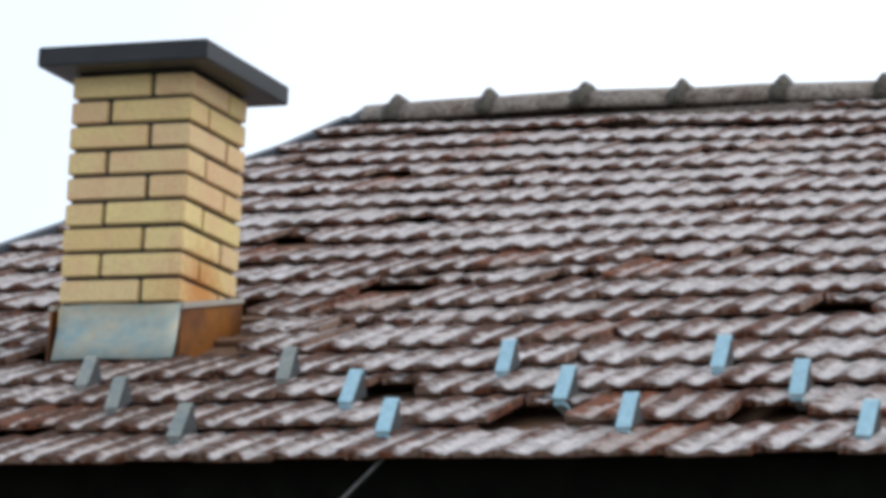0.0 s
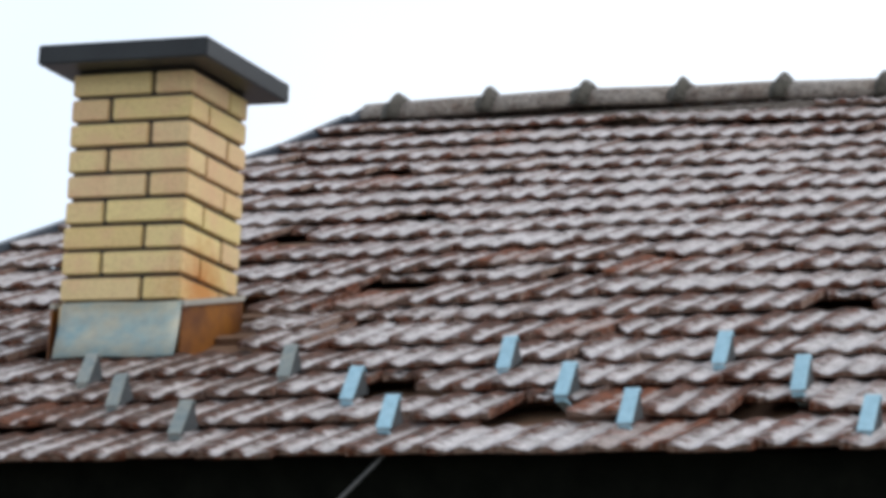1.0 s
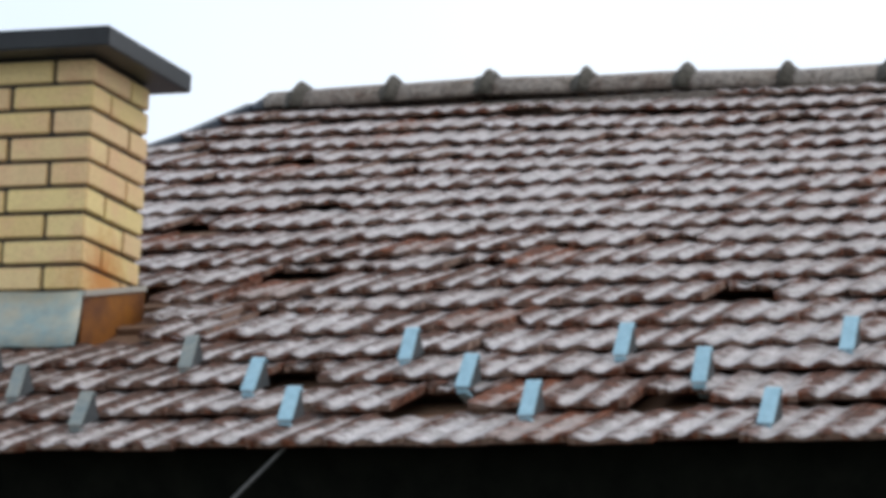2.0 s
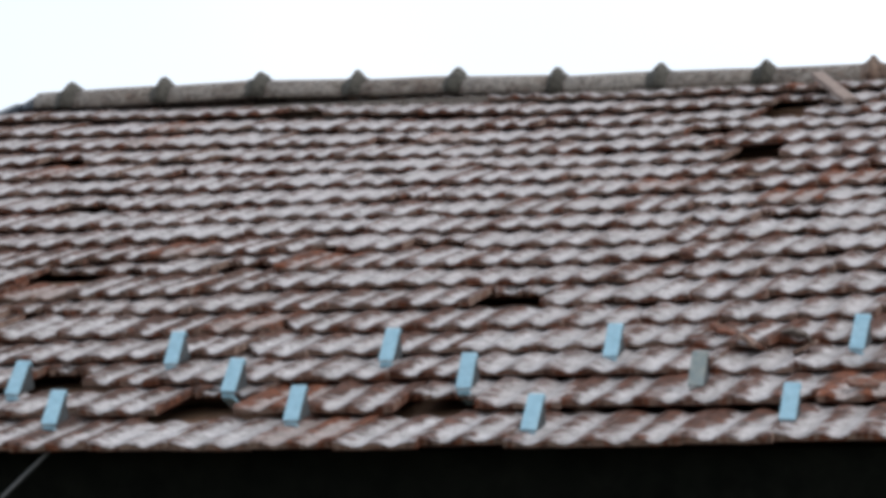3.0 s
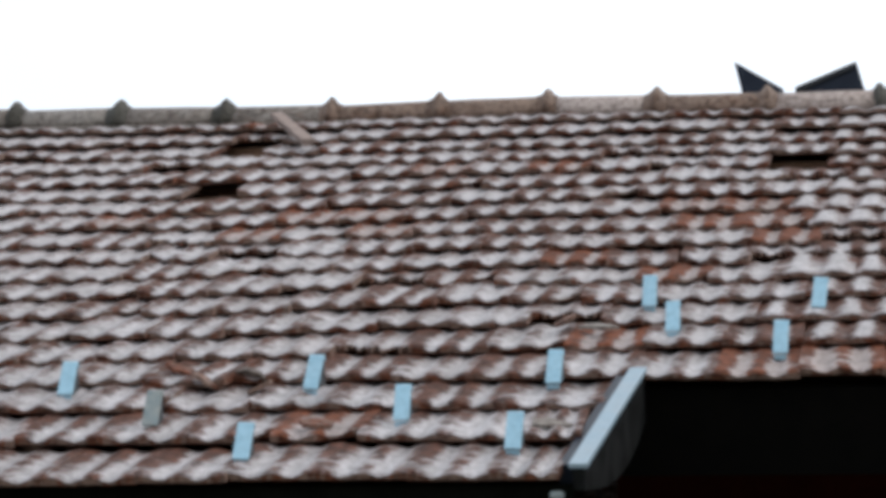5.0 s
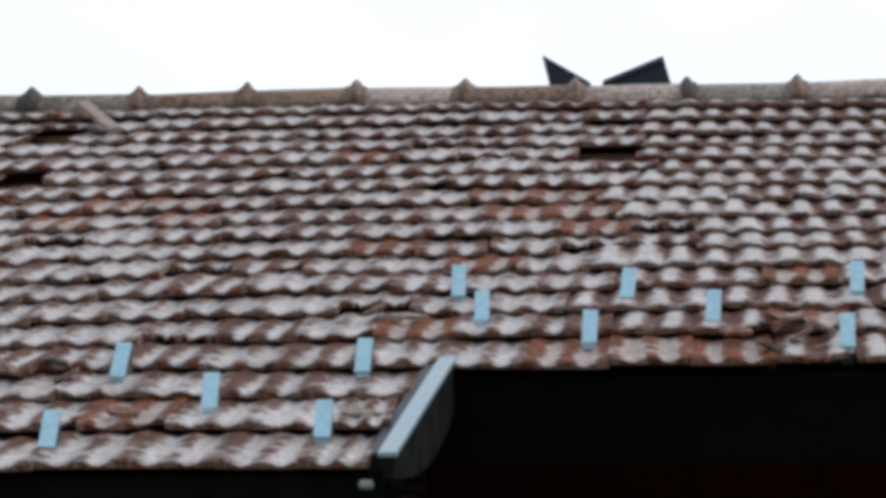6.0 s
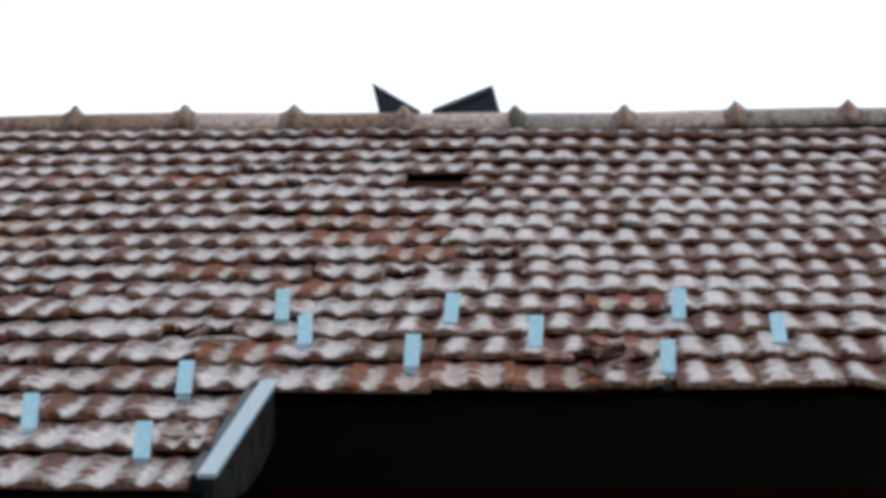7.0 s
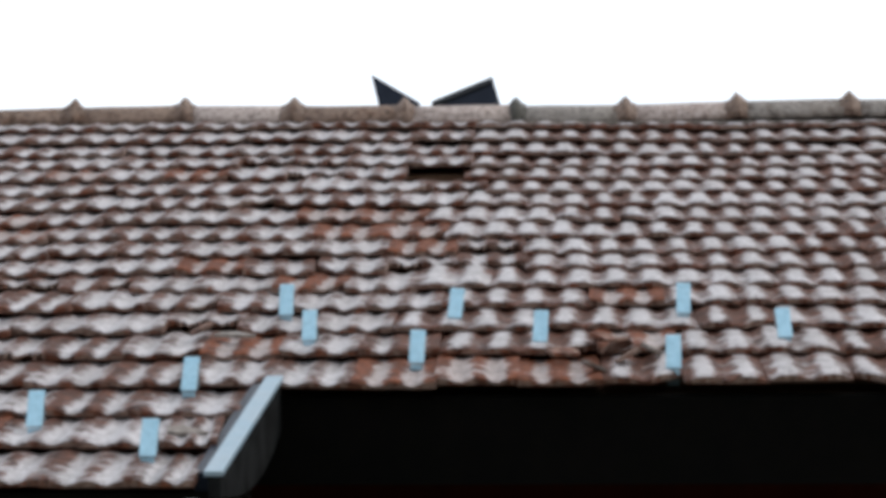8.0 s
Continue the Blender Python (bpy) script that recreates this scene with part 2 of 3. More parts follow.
def prism(outline, lo, hi, place, bevel=0.0):
    """A solid with the outline (a, b) from lo to hi along a third axis; place(a, b, c) gives the point."""
    bm = bmesh.new()
    n = len(outline)
    va = [bm.verts.new(place(a, b, lo)) for a, b in outline]
    vb = [bm.verts.new(place(a, b, hi)) for a, b in outline]
    bm.faces.new(va[::-1])
    bm.faces.new(vb)
    for i in range(n):
        bm.faces.new((va[i], va[(i + 1) % n], vb[(i + 1) % n], vb[i]))
    bmesh.ops.recalc_face_normals(bm, faces=bm.faces)
    if bevel:
        bmesh.ops.bevel(bm, geom=list(bm.edges), offset=bevel, segments=1, affect="EDGES")
    return bm


# ---- the plan of the roof ----
EAVE_Y, EAVE_Z, PITCH = 6.752, 2.684, 0.3985      # eave of the deeper wing; slope in radians
GAUGE, WAVE, TILE_W = 0.2812, 0.0983, 0.1966    # row spacing, one wave, one tile of two waves
RIDGE_Y = 11.536
VERGE_X, WING_X, END_X = -6.02, -0.72, 3.9      # open left verge, end of the deeper wing, right end
ROWS = 19
NEWER_X = -0.35                                 # from here on the tiles are of a newer make
CP, SP = math.cos(PITCH), math.sin(PITCH)
DRIFT_ROW = (0, 2, 4, 6, 8, 10, 12, 15, 18)
DRIFT = ((-4.9, (-0.12, -0.14, -0.29, -0.55, -0.48, -0.25, -0.08, 0.17, 0.56)),
         (-4.2, (-0.13, -0.10, -0.23, -0.44, -0.53, -0.42, -0.15, -0.03, 0.39)),
         (-3.5, (-0.12, -0.10, -0.17, -0.28, -0.28, -0.27, -0.20, -0.28, 0.00)),
         (-2.9, (-0.14, -0.05, -0.10, -0.15, -0.31, -0.46, -0.44, -0.38, -0.35)),
         (-2.2, (-0.12, 0.15, -0.03, -0.12, -0.25, -0.40, -0.35, -0.32, -0.50)),
         (-1.3, (0.04, 0.23, 0.37, 0.53, 0.31, 0.10, -0.03, -0.32, -0.48)),
         (-0.6, (0.03, 0.18, 0.33, 0.33, 0.11, 0.08, 0.13, -0.06, -0.20)),
         (0.25, (0.08, 0.11, 0.33, 0.42, 0.25, 0.04, -0.01, -0.25, -0.20)))


def row_s(i, x):
    """How far up the slope row i begins at x: the old rows wander."""
    at = [np.interp(i, DRIFT_ROW, d) for _, d in DRIFT]
    return GAUGE * (i + float(np.interp(x, [d[0] for d in DRIFT], at)))


def sag(x, s):
    """Hollows of the old roof."""
    h = 0.008 * math.sin(1.7 * x + 0.8) * math.sin(0.9 * s + 0.3)
    h += 0.012 * max(0.0, min(1.0, (s - 4.55) / 0.30))
    h += 0.018 * max(0.0, 1 - (x - verge_x(s)) / 0.6)
    return h


def verge_x(s):
    """The left verge runs slightly askew."""
    return VERGE_X + 0.072 * s


def on_roof(x, s, h=0.0):
    return Vector((x, EAVE_Y + s * CP - h * SP, EAVE_Z + s * SP + h * CP))


# ---- ground and house ----
ground = obj("ground", block(-900, 900, -900, 900, -0.4, 0.0), GROUND)
tagged(ground, "trodden gravel and earth round the house", "ground", kind="structure")


def wall(name, x0, x1, y0, y1, z1, mat_, text):
    tagged(obj(name, block(x0, x1, y0, y1, 0.0, z1), mat_), text, "wall", kind="structure")


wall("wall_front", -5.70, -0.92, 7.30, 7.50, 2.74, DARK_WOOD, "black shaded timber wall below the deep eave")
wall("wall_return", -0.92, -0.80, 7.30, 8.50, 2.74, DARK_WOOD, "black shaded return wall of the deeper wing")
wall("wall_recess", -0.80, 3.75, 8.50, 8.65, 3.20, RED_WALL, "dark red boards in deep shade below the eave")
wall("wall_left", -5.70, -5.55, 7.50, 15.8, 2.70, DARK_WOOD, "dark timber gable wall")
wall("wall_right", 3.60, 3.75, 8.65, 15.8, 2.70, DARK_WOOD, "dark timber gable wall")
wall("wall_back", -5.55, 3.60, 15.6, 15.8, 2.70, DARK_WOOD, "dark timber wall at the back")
# added out of view: keeps low sky light off the house front
wall("wall_added_opposite", -14, 14, -9.2, -9.0, 2.2, DARK_WOOD, "unseen dark wall added across the yard to block low sky light")

# boarding and back slope: one solid each, below the tiles
S_TOP = (RIDGE_Y - EAVE_Y) / CP


def slope_solid(x0, x1, s0, s1, h0, h1):
    return prism([(s0, h0), (s1, h0), (s1, h1), (s0, h1)], x0, x1, lambda a, b, c: on_roof(c, a, b))


roof = obj("roof", slope_solid(VERGE_X + 0.40, WING_X - 0.05, 0.07, S_TOP, -0.10, -0.052), BATTEN_WOOD)
tagged(roof, "old sagging gable roof of weathered clay tiles with gaps", "roof", kind="structure")
part("boarding", slope_solid(WING_X - 0.05, END_X, 0.95, S_TOP, -0.10, -0.052), BATTEN_WOOD, roof)
ya, za = RIDGE_Y, EAVE_Z + S_TOP * SP - 0.02
yb, zb = 16.05, za - (16.05 - RIDGE_Y) * math.tan(PITCH)
part("back_slope", prism([(ya, za), (yb, zb), (yb, zb - 0.1), (ya, za - 0.1)], VERGE_X + 0.40, END_X, lambda a, b, c: Vector((c, a, b))), CLAY_OLD, roof, "back slope of weathered clay")
for i in range(ROWS + 1):
    s = 0.30 + i * GAUGE
    if s < S_TOP - 0.05:
        part("batten", slope_solid(VERGE_X + 0.42, WING_X - 0.08 if s < 1.1 else END_X - 0.04, s, s + 0.045, -0.051, -0.034), BATTEN_WOOD, roof)
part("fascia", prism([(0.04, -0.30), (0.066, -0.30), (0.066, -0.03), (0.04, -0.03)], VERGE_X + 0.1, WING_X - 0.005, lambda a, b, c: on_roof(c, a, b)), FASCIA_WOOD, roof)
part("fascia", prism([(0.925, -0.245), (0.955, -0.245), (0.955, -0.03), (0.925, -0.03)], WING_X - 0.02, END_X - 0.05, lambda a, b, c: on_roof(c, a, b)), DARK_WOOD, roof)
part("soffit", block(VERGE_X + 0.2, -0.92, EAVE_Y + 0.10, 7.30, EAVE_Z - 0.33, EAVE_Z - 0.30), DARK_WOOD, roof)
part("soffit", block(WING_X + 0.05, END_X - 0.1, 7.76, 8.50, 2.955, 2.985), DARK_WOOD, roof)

# open left verge: thin dark metal edge over the tile ends
part("verge_edge", prism([(-0.02, -0.10), (S_TOP, -0.10), (S_TOP, 0.062), (S_TOP - 0.50, 0.040), (-0.02, 0.038)], -0.02, 0.02, lambda a, b, c: on_roof(verge_x(a) + c, a, b)), DARK_METAL, roof, "thin dark blue metal verge edge")

def wing_edge(s):
    return WING_X - 0.004 + 0.055 * s


# end of the deeper wing: pale metal strip on a near-black barge board with a bowed lower edge
part("verge_strip", prism([(-0.02, 0.022), (0.885, 0.022), (0.885, 0.032), (-0.02, 0.032)], 0.0, 0.040, lambda a, b, c: on_roof(wing_edge(a) + c, a, b)), VERGE_METAL, roof, "pale blue metal verge strip")
# near-black strip stands for the shaded gap between tiles and verge strip
part("gap_shade_strip", prism([(0.05, -0.03), (0.885, -0.03), (0.885, 0.012), (0.05, 0.012)], -0.034, -0.001, lambda a, b, c: on_roof(wing_edge(a) + c, a, b)), NAVY, roof, "dark strip for the shaded gap beside the tiles")
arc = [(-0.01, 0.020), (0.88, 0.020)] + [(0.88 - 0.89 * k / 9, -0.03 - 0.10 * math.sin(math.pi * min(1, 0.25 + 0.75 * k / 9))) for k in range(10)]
part("barge_board", prism(arc, 0.006, 0.034, lambda a, b, c: on_roof(wing_edge(a) + c, a, b), 0.003), DARKENED_BOARD, roof, "bowed weathered barge board, shade put into its near-black colour")
gutter = bmesh.new()
bmesh.ops.create_cone(gutter, segments=20, radius1=0.010, radius2=0.010, depth=0.03, cap_ends=True)
bmesh.ops.bevel(gutter, geom=list(gutter.edges), offset=0.004, segments=1, affect="EDGES")
bmesh.ops.transform(gutter, matrix=pose(WING_X - 0.03, EAVE_Y - 0.02, EAVE_Z - 0.045, 0, 90, 0), verts=gutter.verts)
part("pipe_end", gutter, GUARD_GREY, roof, "dull grey metal pipe end")


# ---- roof tiles ----
TILE_THICK, TILE_DEPTH, TILE_LEAN = 0.0168, 0.0054, 4.6     # mean height of the front edge, half height of the waves, tilt against the slope


def tile_pan(u):
    """How deep in one of the tile's two pans the place u across it lies."""
    return math.exp(-((u - 0.29) / 0.115) ** 2) + math.exp(-((u - 0.71) / 0.115) ** 2)


def tile_wave(u):
    """Height of the tile's face: two rounded pans, a narrow roll between them and a broad one over the joint."""
    return TILE_DEPTH * (1 - 2 * min(1.0, tile_pan(u)))


def tile_rolls(u):
    """The newer make of tile: two broad even rolls with narrow hollows at the joints."""
    return 1.1 * TILE_DEPTH * (1 - 2 * ((1 + math.cos(4 * math.pi * u)) / 2) ** 1.9)


def tile_data(name, front, top_mat, seed, face=tile_wave):
    """A clay tile of two waves; front(u) is how much of its lower edge is broken off at u from 0 to 1."""
    rng = random.Random(seed)
    bm = bmesh.new()
    n, w, length = 20, TILE_W + 0.004, 0.350
    rows = []
    for r in range(5):
        line = []
        for i in range(n + 1):
            u = i / n
            y0 = front(u)
            y = (y0, y0 + 0.005, y0 + 0.018, y0 + (0.24 - y0) * 0.75, length)[r]
            z = TILE_THICK + face(u) - (0.0055, 0.0015, 0, 0, 0)[r] + (0.001 if i == 0 else 0)
            line.append(bm.verts.new((u * w, y, z + rng.uniform(-0.0006, 0.0006))))
        rows.append(line)
    under = [bm.verts.new((v.co.x, v.co.y + 0.004, 0.15 * face(k / n))) for k, v in enumerate(rows[0])]
    back_ = [bm.verts.new((v.co.x, v.co.y, v.co.z - 0.012)) for v in rows[-1][::n]]
    for a, b in zip(rows, rows[1:]):
        for i in range(n):
            bm.faces.new((a[i], a[i + 1], b[i + 1], b[i])).smooth = True
    for i in range(n):
        f = bm.faces.new((under[i], under[i + 1], rows[0][i + 1], rows[0][i]))
        f.material_index = 1
    for side, k in ((0, 0), (n, 1)):
        f = bm.faces.new([under[side], *(line[side] for line in rows), back_[k]][::-1 if side == 0 else 1])
        f.material_index = 1
    f = bm.faces.new((*under[::-1], back_[0], back_[1]))
    f.material_index = 1
    for e in bm.edges:
        fs = e.link_faces
        if len(fs) == 2 and fs[0].material_index != fs[1].material_index:
            e.smooth = False
    bmesh.ops.triangulate(bm, faces=[f])
    uv = bm.loops.layers.uv.new("tile")
    for f in bm.faces:
        for loop in f.loops:
            u = loop.vert.co.x / w
            # on newer tiles the painted sheen falls on the rolls
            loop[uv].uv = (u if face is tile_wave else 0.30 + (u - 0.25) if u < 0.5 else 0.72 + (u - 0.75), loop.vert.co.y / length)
    me = bpy.data.meshes.new(name)
    bm.to_mesh(me)
    bm.free()
    me.materials.append(top_mat)
    me.materials.append(CLAY_RAW)
    return me


def jag(seed, amount):
    r = random.Random(seed)
    v = [r.uniform(0, amount) for _ in range(20)]
    return lambda u: v[int(u * 18.99)]


def corner(seed, at, depth):
    j = jag(seed, 0.012)
    return lambda u: max(0.0, (u - at) / (1 - at) * depth) + (j(u) if u > at else 0)


def corner_l(seed, at, depth):
    c = corner(seed, at, depth)
    return lambda u: c(1 - u)


WHOLE = [tile_data("roof_tile", jag(k, 0.003), CLAY_OLD, k) for k in range(6)]
CHIPPED = [tile_data("roof_tile", corner(31, 0.6, 0.09), CLAY_OLD, 31), tile_data("roof_tile", corner_l(32, 0.55, 0.10), CLAY_OLD, 32),
           tile_data("roof_tile", corner(33, 0.25, 0.20), CLAY_OLD, 33), tile_data("roof_tile", jag(34, 0.11), CLAY_OLD, 34)]
SNAPPED_TILE = [tile_data('roof_tile', (lambda j: lambda u: 0.12 + j(u))(jag(51, 0.05)), CLAY_OLD, 51)]
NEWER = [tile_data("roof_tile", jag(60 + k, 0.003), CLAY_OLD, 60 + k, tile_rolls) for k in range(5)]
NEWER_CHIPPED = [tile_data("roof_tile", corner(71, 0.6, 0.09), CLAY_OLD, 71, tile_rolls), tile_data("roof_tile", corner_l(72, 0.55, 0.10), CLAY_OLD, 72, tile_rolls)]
STUB_TILE = [tile_data('roof_tile', (lambda j: lambda u: 0.20 + j(u))(jag(52, 0.03)), CLAY_OLD, 52)]
RED_TILE = [tile_data("roof_tile", jag(41, 0.004), CLAY_RED, 41), tile_data("roof_tile", corner(42, 0.5, 0.08), CLAY_RED, 42)]

# patches of broken tiles: along the eave, up the slope
PATCHES = [(-4.77, 3.78), (-4.57, 4.54), (-4.32, 4.78), (-3.27, 2.94), (-2.94, 2.25), (-3.38, 2.13), (-4.59, 4.18), (-4.7, 2.7), (-3.98, 1.8), (-2.53, 3.98), (-2.06, 2.77), (-2.05, 2.42), (-2.08, 3.67), (-1.75, 3.1), (-1.49, 3.82), (-0.91, 2.5), (-0.37, 3.98), (-0.49, 3.13), (-0.33, 2.56), (-0.88, 1.49), (0.3, 3.29), (-1.37, 2.02), (-0.04, 0.94), (-0.91, 4.14)]
# damage by place on the plan: along the eave, row
HOLES = [(-4.01, 7), (-3.42, 2), (-2.91, 1), (-2.48, 5), (-2.38, 16), (-2.29, 13), (-0.40, 14), (-4.75, 10)]
OPEN = [(-2.38, 16), (-2.29, 13), (-0.40, 14)]      # whole tile gone, elsewhere a stub is left
SNAPPED = [(-3.88, 5), (-3.34, 7), (-2.96, 8), (-4.41, 11), (-4.91, 14), (-5.51, 18), (-4.34, 17), (-3.08, 16), (-2.62, 15),
           (-0.23, 13), (-1.37, 7), (-0.94, 5), (-3.91, 7), (-3.63, 15), (-5.46, 15), (-2.30, 1), (-2.38, 17)]
SLIPPED = [(-3.55, 8), (-3.56, 6), (-3.51, 4), (-2.42, 1), (-2.18, 1), (-2.03, 13), (-1.74, 3), (-4.88, 12), (-1.31, 14), (-0.82, 1)]
REDS = [(-0.78, 11), (-0.68, 11), (-0.57, 11), (-0.29, 9), (-0.02, 3), (-0.10, 3), (-0.46, 3), (-2.07, 10), (-0.92, 8),
        (-1.24, 14), (-1.38, 14), (-4.63, 15), (-4.65, 16), (-2.65, 1), (-2.45, 0), (-0.80, 1), (-1.29, 1), (0.16, 4), (-4.29, 1), (-3.62, 15)]
CHIPS = [(-4.50, 11), (-5.02, 13), (-4.54, 16), (-4.61, 17), (-3.31, 11), (-3.23, 11), (-2.90, 3), (-2.84, 3), (-3.38, 8), (-2.16, 7),
         (-1.43, 16), (-0.49, 8), (-0.97, 4), (0.14, 11), (0.23, 16), (-1.75, 2), (-1.39, 4), (0.10, 4), (0.17, 3), (-0.87, 5)]
CH_X, CH_Y, CH_Z, CH_YAW, CH_W = -4.353, 7.873, 3.950, 0.0478, 0.38   # near corner and top of the brickwork


def tile_places():
    """Every tile: column's x, row, kind and pose."""
    rng = random.Random(5)
    shift = [rng.uniform(-0.012, 0.012) for _ in range(ROWS + 1)]
    out = []
    for i in range(ROWS):
        for px, r in HOLES + SNAPPED:
            if r == i:
                off = (px - (VERGE_X + 0.03 + shift[i])) / TILE_W % 1.0
                if (px, r) in HOLES:
                    shift[i] += (off - 0.5) * TILE_W
                    break
                if not 0.25 < off < 0.75:
                    shift[i] += WAVE
        cols = int((END_X - VERGE_X) / TILE_W)
        for c in range(cols):
            x = VERGE_X + 0.03 + c * TILE_W + shift[i]
            edge = verge_x(i * GAUGE) + 0.01
            if x + TILE_W < edge + 0.05:
                continue
            x, fit_w = max(x, edge), 1.0
            if i < 3:
                end = wing_edge((i + 0.5) * GAUGE) - 0.032
                if x > end - 0.10:
                    continue
                if x + TILE_W > end - 0.10:
                    fit_w = (end - x) / TILE_W
            mid = x + TILE_W / 2
            s = row_s(i, mid) - (0.038 if i == 0 else 0.0)   # the eave row overhangs
            if i == 3 and x + TILE_W > WING_X + 0.05:
                s = 0.885 + 0.012 * math.sin(3 * mid)
            if s > S_TOP - 0.02:
                continue
            # the chimney stands through the slope
            near_chimney = 0.0
            if 0.95 < s < 1.66 and CH_X - CH_W - 0.19 < x:
                clear = CH_X + 0.28 - 0.42 * (s - 1.03)
                if x + TILE_W < clear + 0.03:
                    continue
                if x < clear:
                    x, near_chimney = clear, 0.007
                    mid = x + TILE_W / 2
            kind = "whole"
            for k, places in (("hole", HOLES), ("snapped", SNAPPED), ("slipped", SLIPPED), ("red", REDS), ("chipped", CHIPS)):
                if any(r == i and abs(px - mid) <= TILE_W / 2 for px, r in places):
                    kind = k
                    break
            if kind == "hole" and any(r == i and abs(px - mid) <= TILE_W / 2 for px, r in OPEN):
                continue
            q = rng.random()
            if kind == "whole" and any(abs(px - mid) < 0.16 and abs(ps - s - 0.14) < 0.20 for px, ps in PATCHES):
                kind = ("chipped", "red", "snapped", "chipped", "slipped", "red")[int(q * 41) % 6]
            if kind == "whole" and q < 0.045:
                kind = "chipped"
            elif kind == "whole" and q < 0.055:
                kind = "red"
            lift, turn, ds = rng.gauss(0, 0.0015), rng.gauss(0, 0.6), rng.gauss(0, 0.006)
            if kind == "slipped":
                ds, turn, lift = -rng.uniform(0.02, 0.05), rng.choice((-1, 1)) * rng.uniform(2, 5), 0.006
            s1 = min(s + ds, S_TOP - 0.05)
            up = math.degrees(PITCH) - TILE_LEAN + rng.gauss(0, 0.35)
            m = Matrix.Translation(on_roof(x, s1, sag(mid, s) + lift + near_chimney + 0.002)) @ pose(0, 0, 0, up, rng.gauss(0, 0.4), turn)
            if fit_w != 1.0:
                m = m @ Matrix.Diagonal((fit_w, 1, 1, 1))
            if i == 3 and x + TILE_W > WING_X + 0.05:
                m = m @ Matrix.Diagonal((1, 1.24, 1, 1))
            if s1 + 0.350 > S_TOP + 0.02:
                m = m @ Matrix.Diagonal((1, (S_TOP - s1) / 0.350, 1, 1))
            if any(r == i + 1 and abs(px - mid) < TILE_W * 0.75 for px, r in HOLES):
                m = m @ Matrix.Diagonal((1, 0.79, 1, 1))
            data = {"whole": WHOLE, "slipped": WHOLE, "red": RED_TILE, "chipped": CHIPPED, "snapped": SNAPPED_TILE, "hole": STUB_TILE}[kind]
            if mid > NEWER_X:
                data = NEWER if data is WHOLE else NEWER_CHIPPED if data is CHIPPED else data
            out.append((mid, i, data[rng.randrange(len(data))], m))
    return out


# ---- ridge ----
RIDGE_PITCH, RIDGE_X0 = 0.4050, -5.415
RIDGE_TOP = (4.821, 4.822, 4.827, 4.812, 4.806, 4.790, 4.788, 4.782, 4.778, 4.786, 4.792, 4.788, 4.784, 4.785, 4.785, 4.794, 4.800)


def ridge_height(i):
    return RIDGE_TOP[min(max(i, 0), len(RIDGE_TOP) - 1)] + 0.012


def arch(r0, r1, z_in, x0, x1, cuts, rng, wob):
    """A half round clay cover from x0 to x1 whose radius goes from r0 to r1."""
    bm = bmesh.new()
    rings = []
    for k in range(cuts + 1):
        f = k / cuts
        r = r0 + (r1 - r0) * f
        outer, inner = [], []
        for j in range(13):
            a = math.pi * (j / 12)
            rr = r + rng.uniform(-wob, wob)
            outer.append(bm.verts.new((x0 + (x1 - x0) * f, -math.cos(a) * rr * 1.15, math.sin(a) * rr)))
            inner.append(bm.verts.new((x0 + (x1 - x0) * f, -math.cos(a) * (r - z_in) * 1.15, math.sin(a) * (r - z_in))))
        rings.append((outer, inner))
    for (o0, i0), (o1, i1) in zip(rings, rings[1:]):
        for j in range(12):
            bm.faces.new((o0[j], o0[j + 1], o1[j + 1], o1[j])).smooth = True
            bm.faces.new((i1[j], i1[j + 1], i0[j + 1], i0[j])).smooth = True
        bm.faces.new((o0[0], o1[0], i1[0], i0[0]))
        bm.faces.new((o1[12], o0[12], i0[12], i1[12]))
    for (o, n_), flip in ((rings[0], 1), (rings[-1], -1)):
        for j in range(12):
            bm.faces.new((o[j], n_[j], n_[j + 1], o[j + 1])[::flip])
    bmesh.ops.recalc_face_normals(bm, faces=bm.faces)
    return bm


def collar_shape(rng):
    """The raised, pointed rim that overlaps the next ridge tile."""
    bm = bmesh.new()
    prof = [(-0.046, 0.090), (-0.026, 0.096), (-0.011, 0.112), (0.0, 0.123), (0.011, 0.112), (0.023, 0.098), (0.037, 0.091)]
    rings = []
    for px, r in prof:
        rings.append([bm.verts.new((px + rng.uniform(-0.004, 0.004), -math.cos(math.pi * j / 12) * (r + rng.uniform(-0.003, 0.003)) * 1.12,
                                    math.sin(math.pi * j / 12) * (r + rng.uniform(-0.004, 0.004)))) for j in range(13)])
    for a, b in zip(rings, rings[1:]):
        for j in range(12):
            bm.faces.new((a[j], a[j + 1], b[j + 1], b[j])).smooth = True
    for ring in (rings[0], rings[-1]):
        bm.faces.new(ring)
    for j in (0, 12):
        bm.faces.new([r[j] for r in rings])
    bmesh.ops.recalc_face_normals(bm, faces=bm.faces)
    return bm


part("ridge_bed", slope_solid(verge_x(S_TOP) + 0.02, END_X - 0.05, S_TOP - 0.12, S_TOP, -0.10, 0.022), RIDGE_OLD, roof, "weathered mortar bed below the ridge")


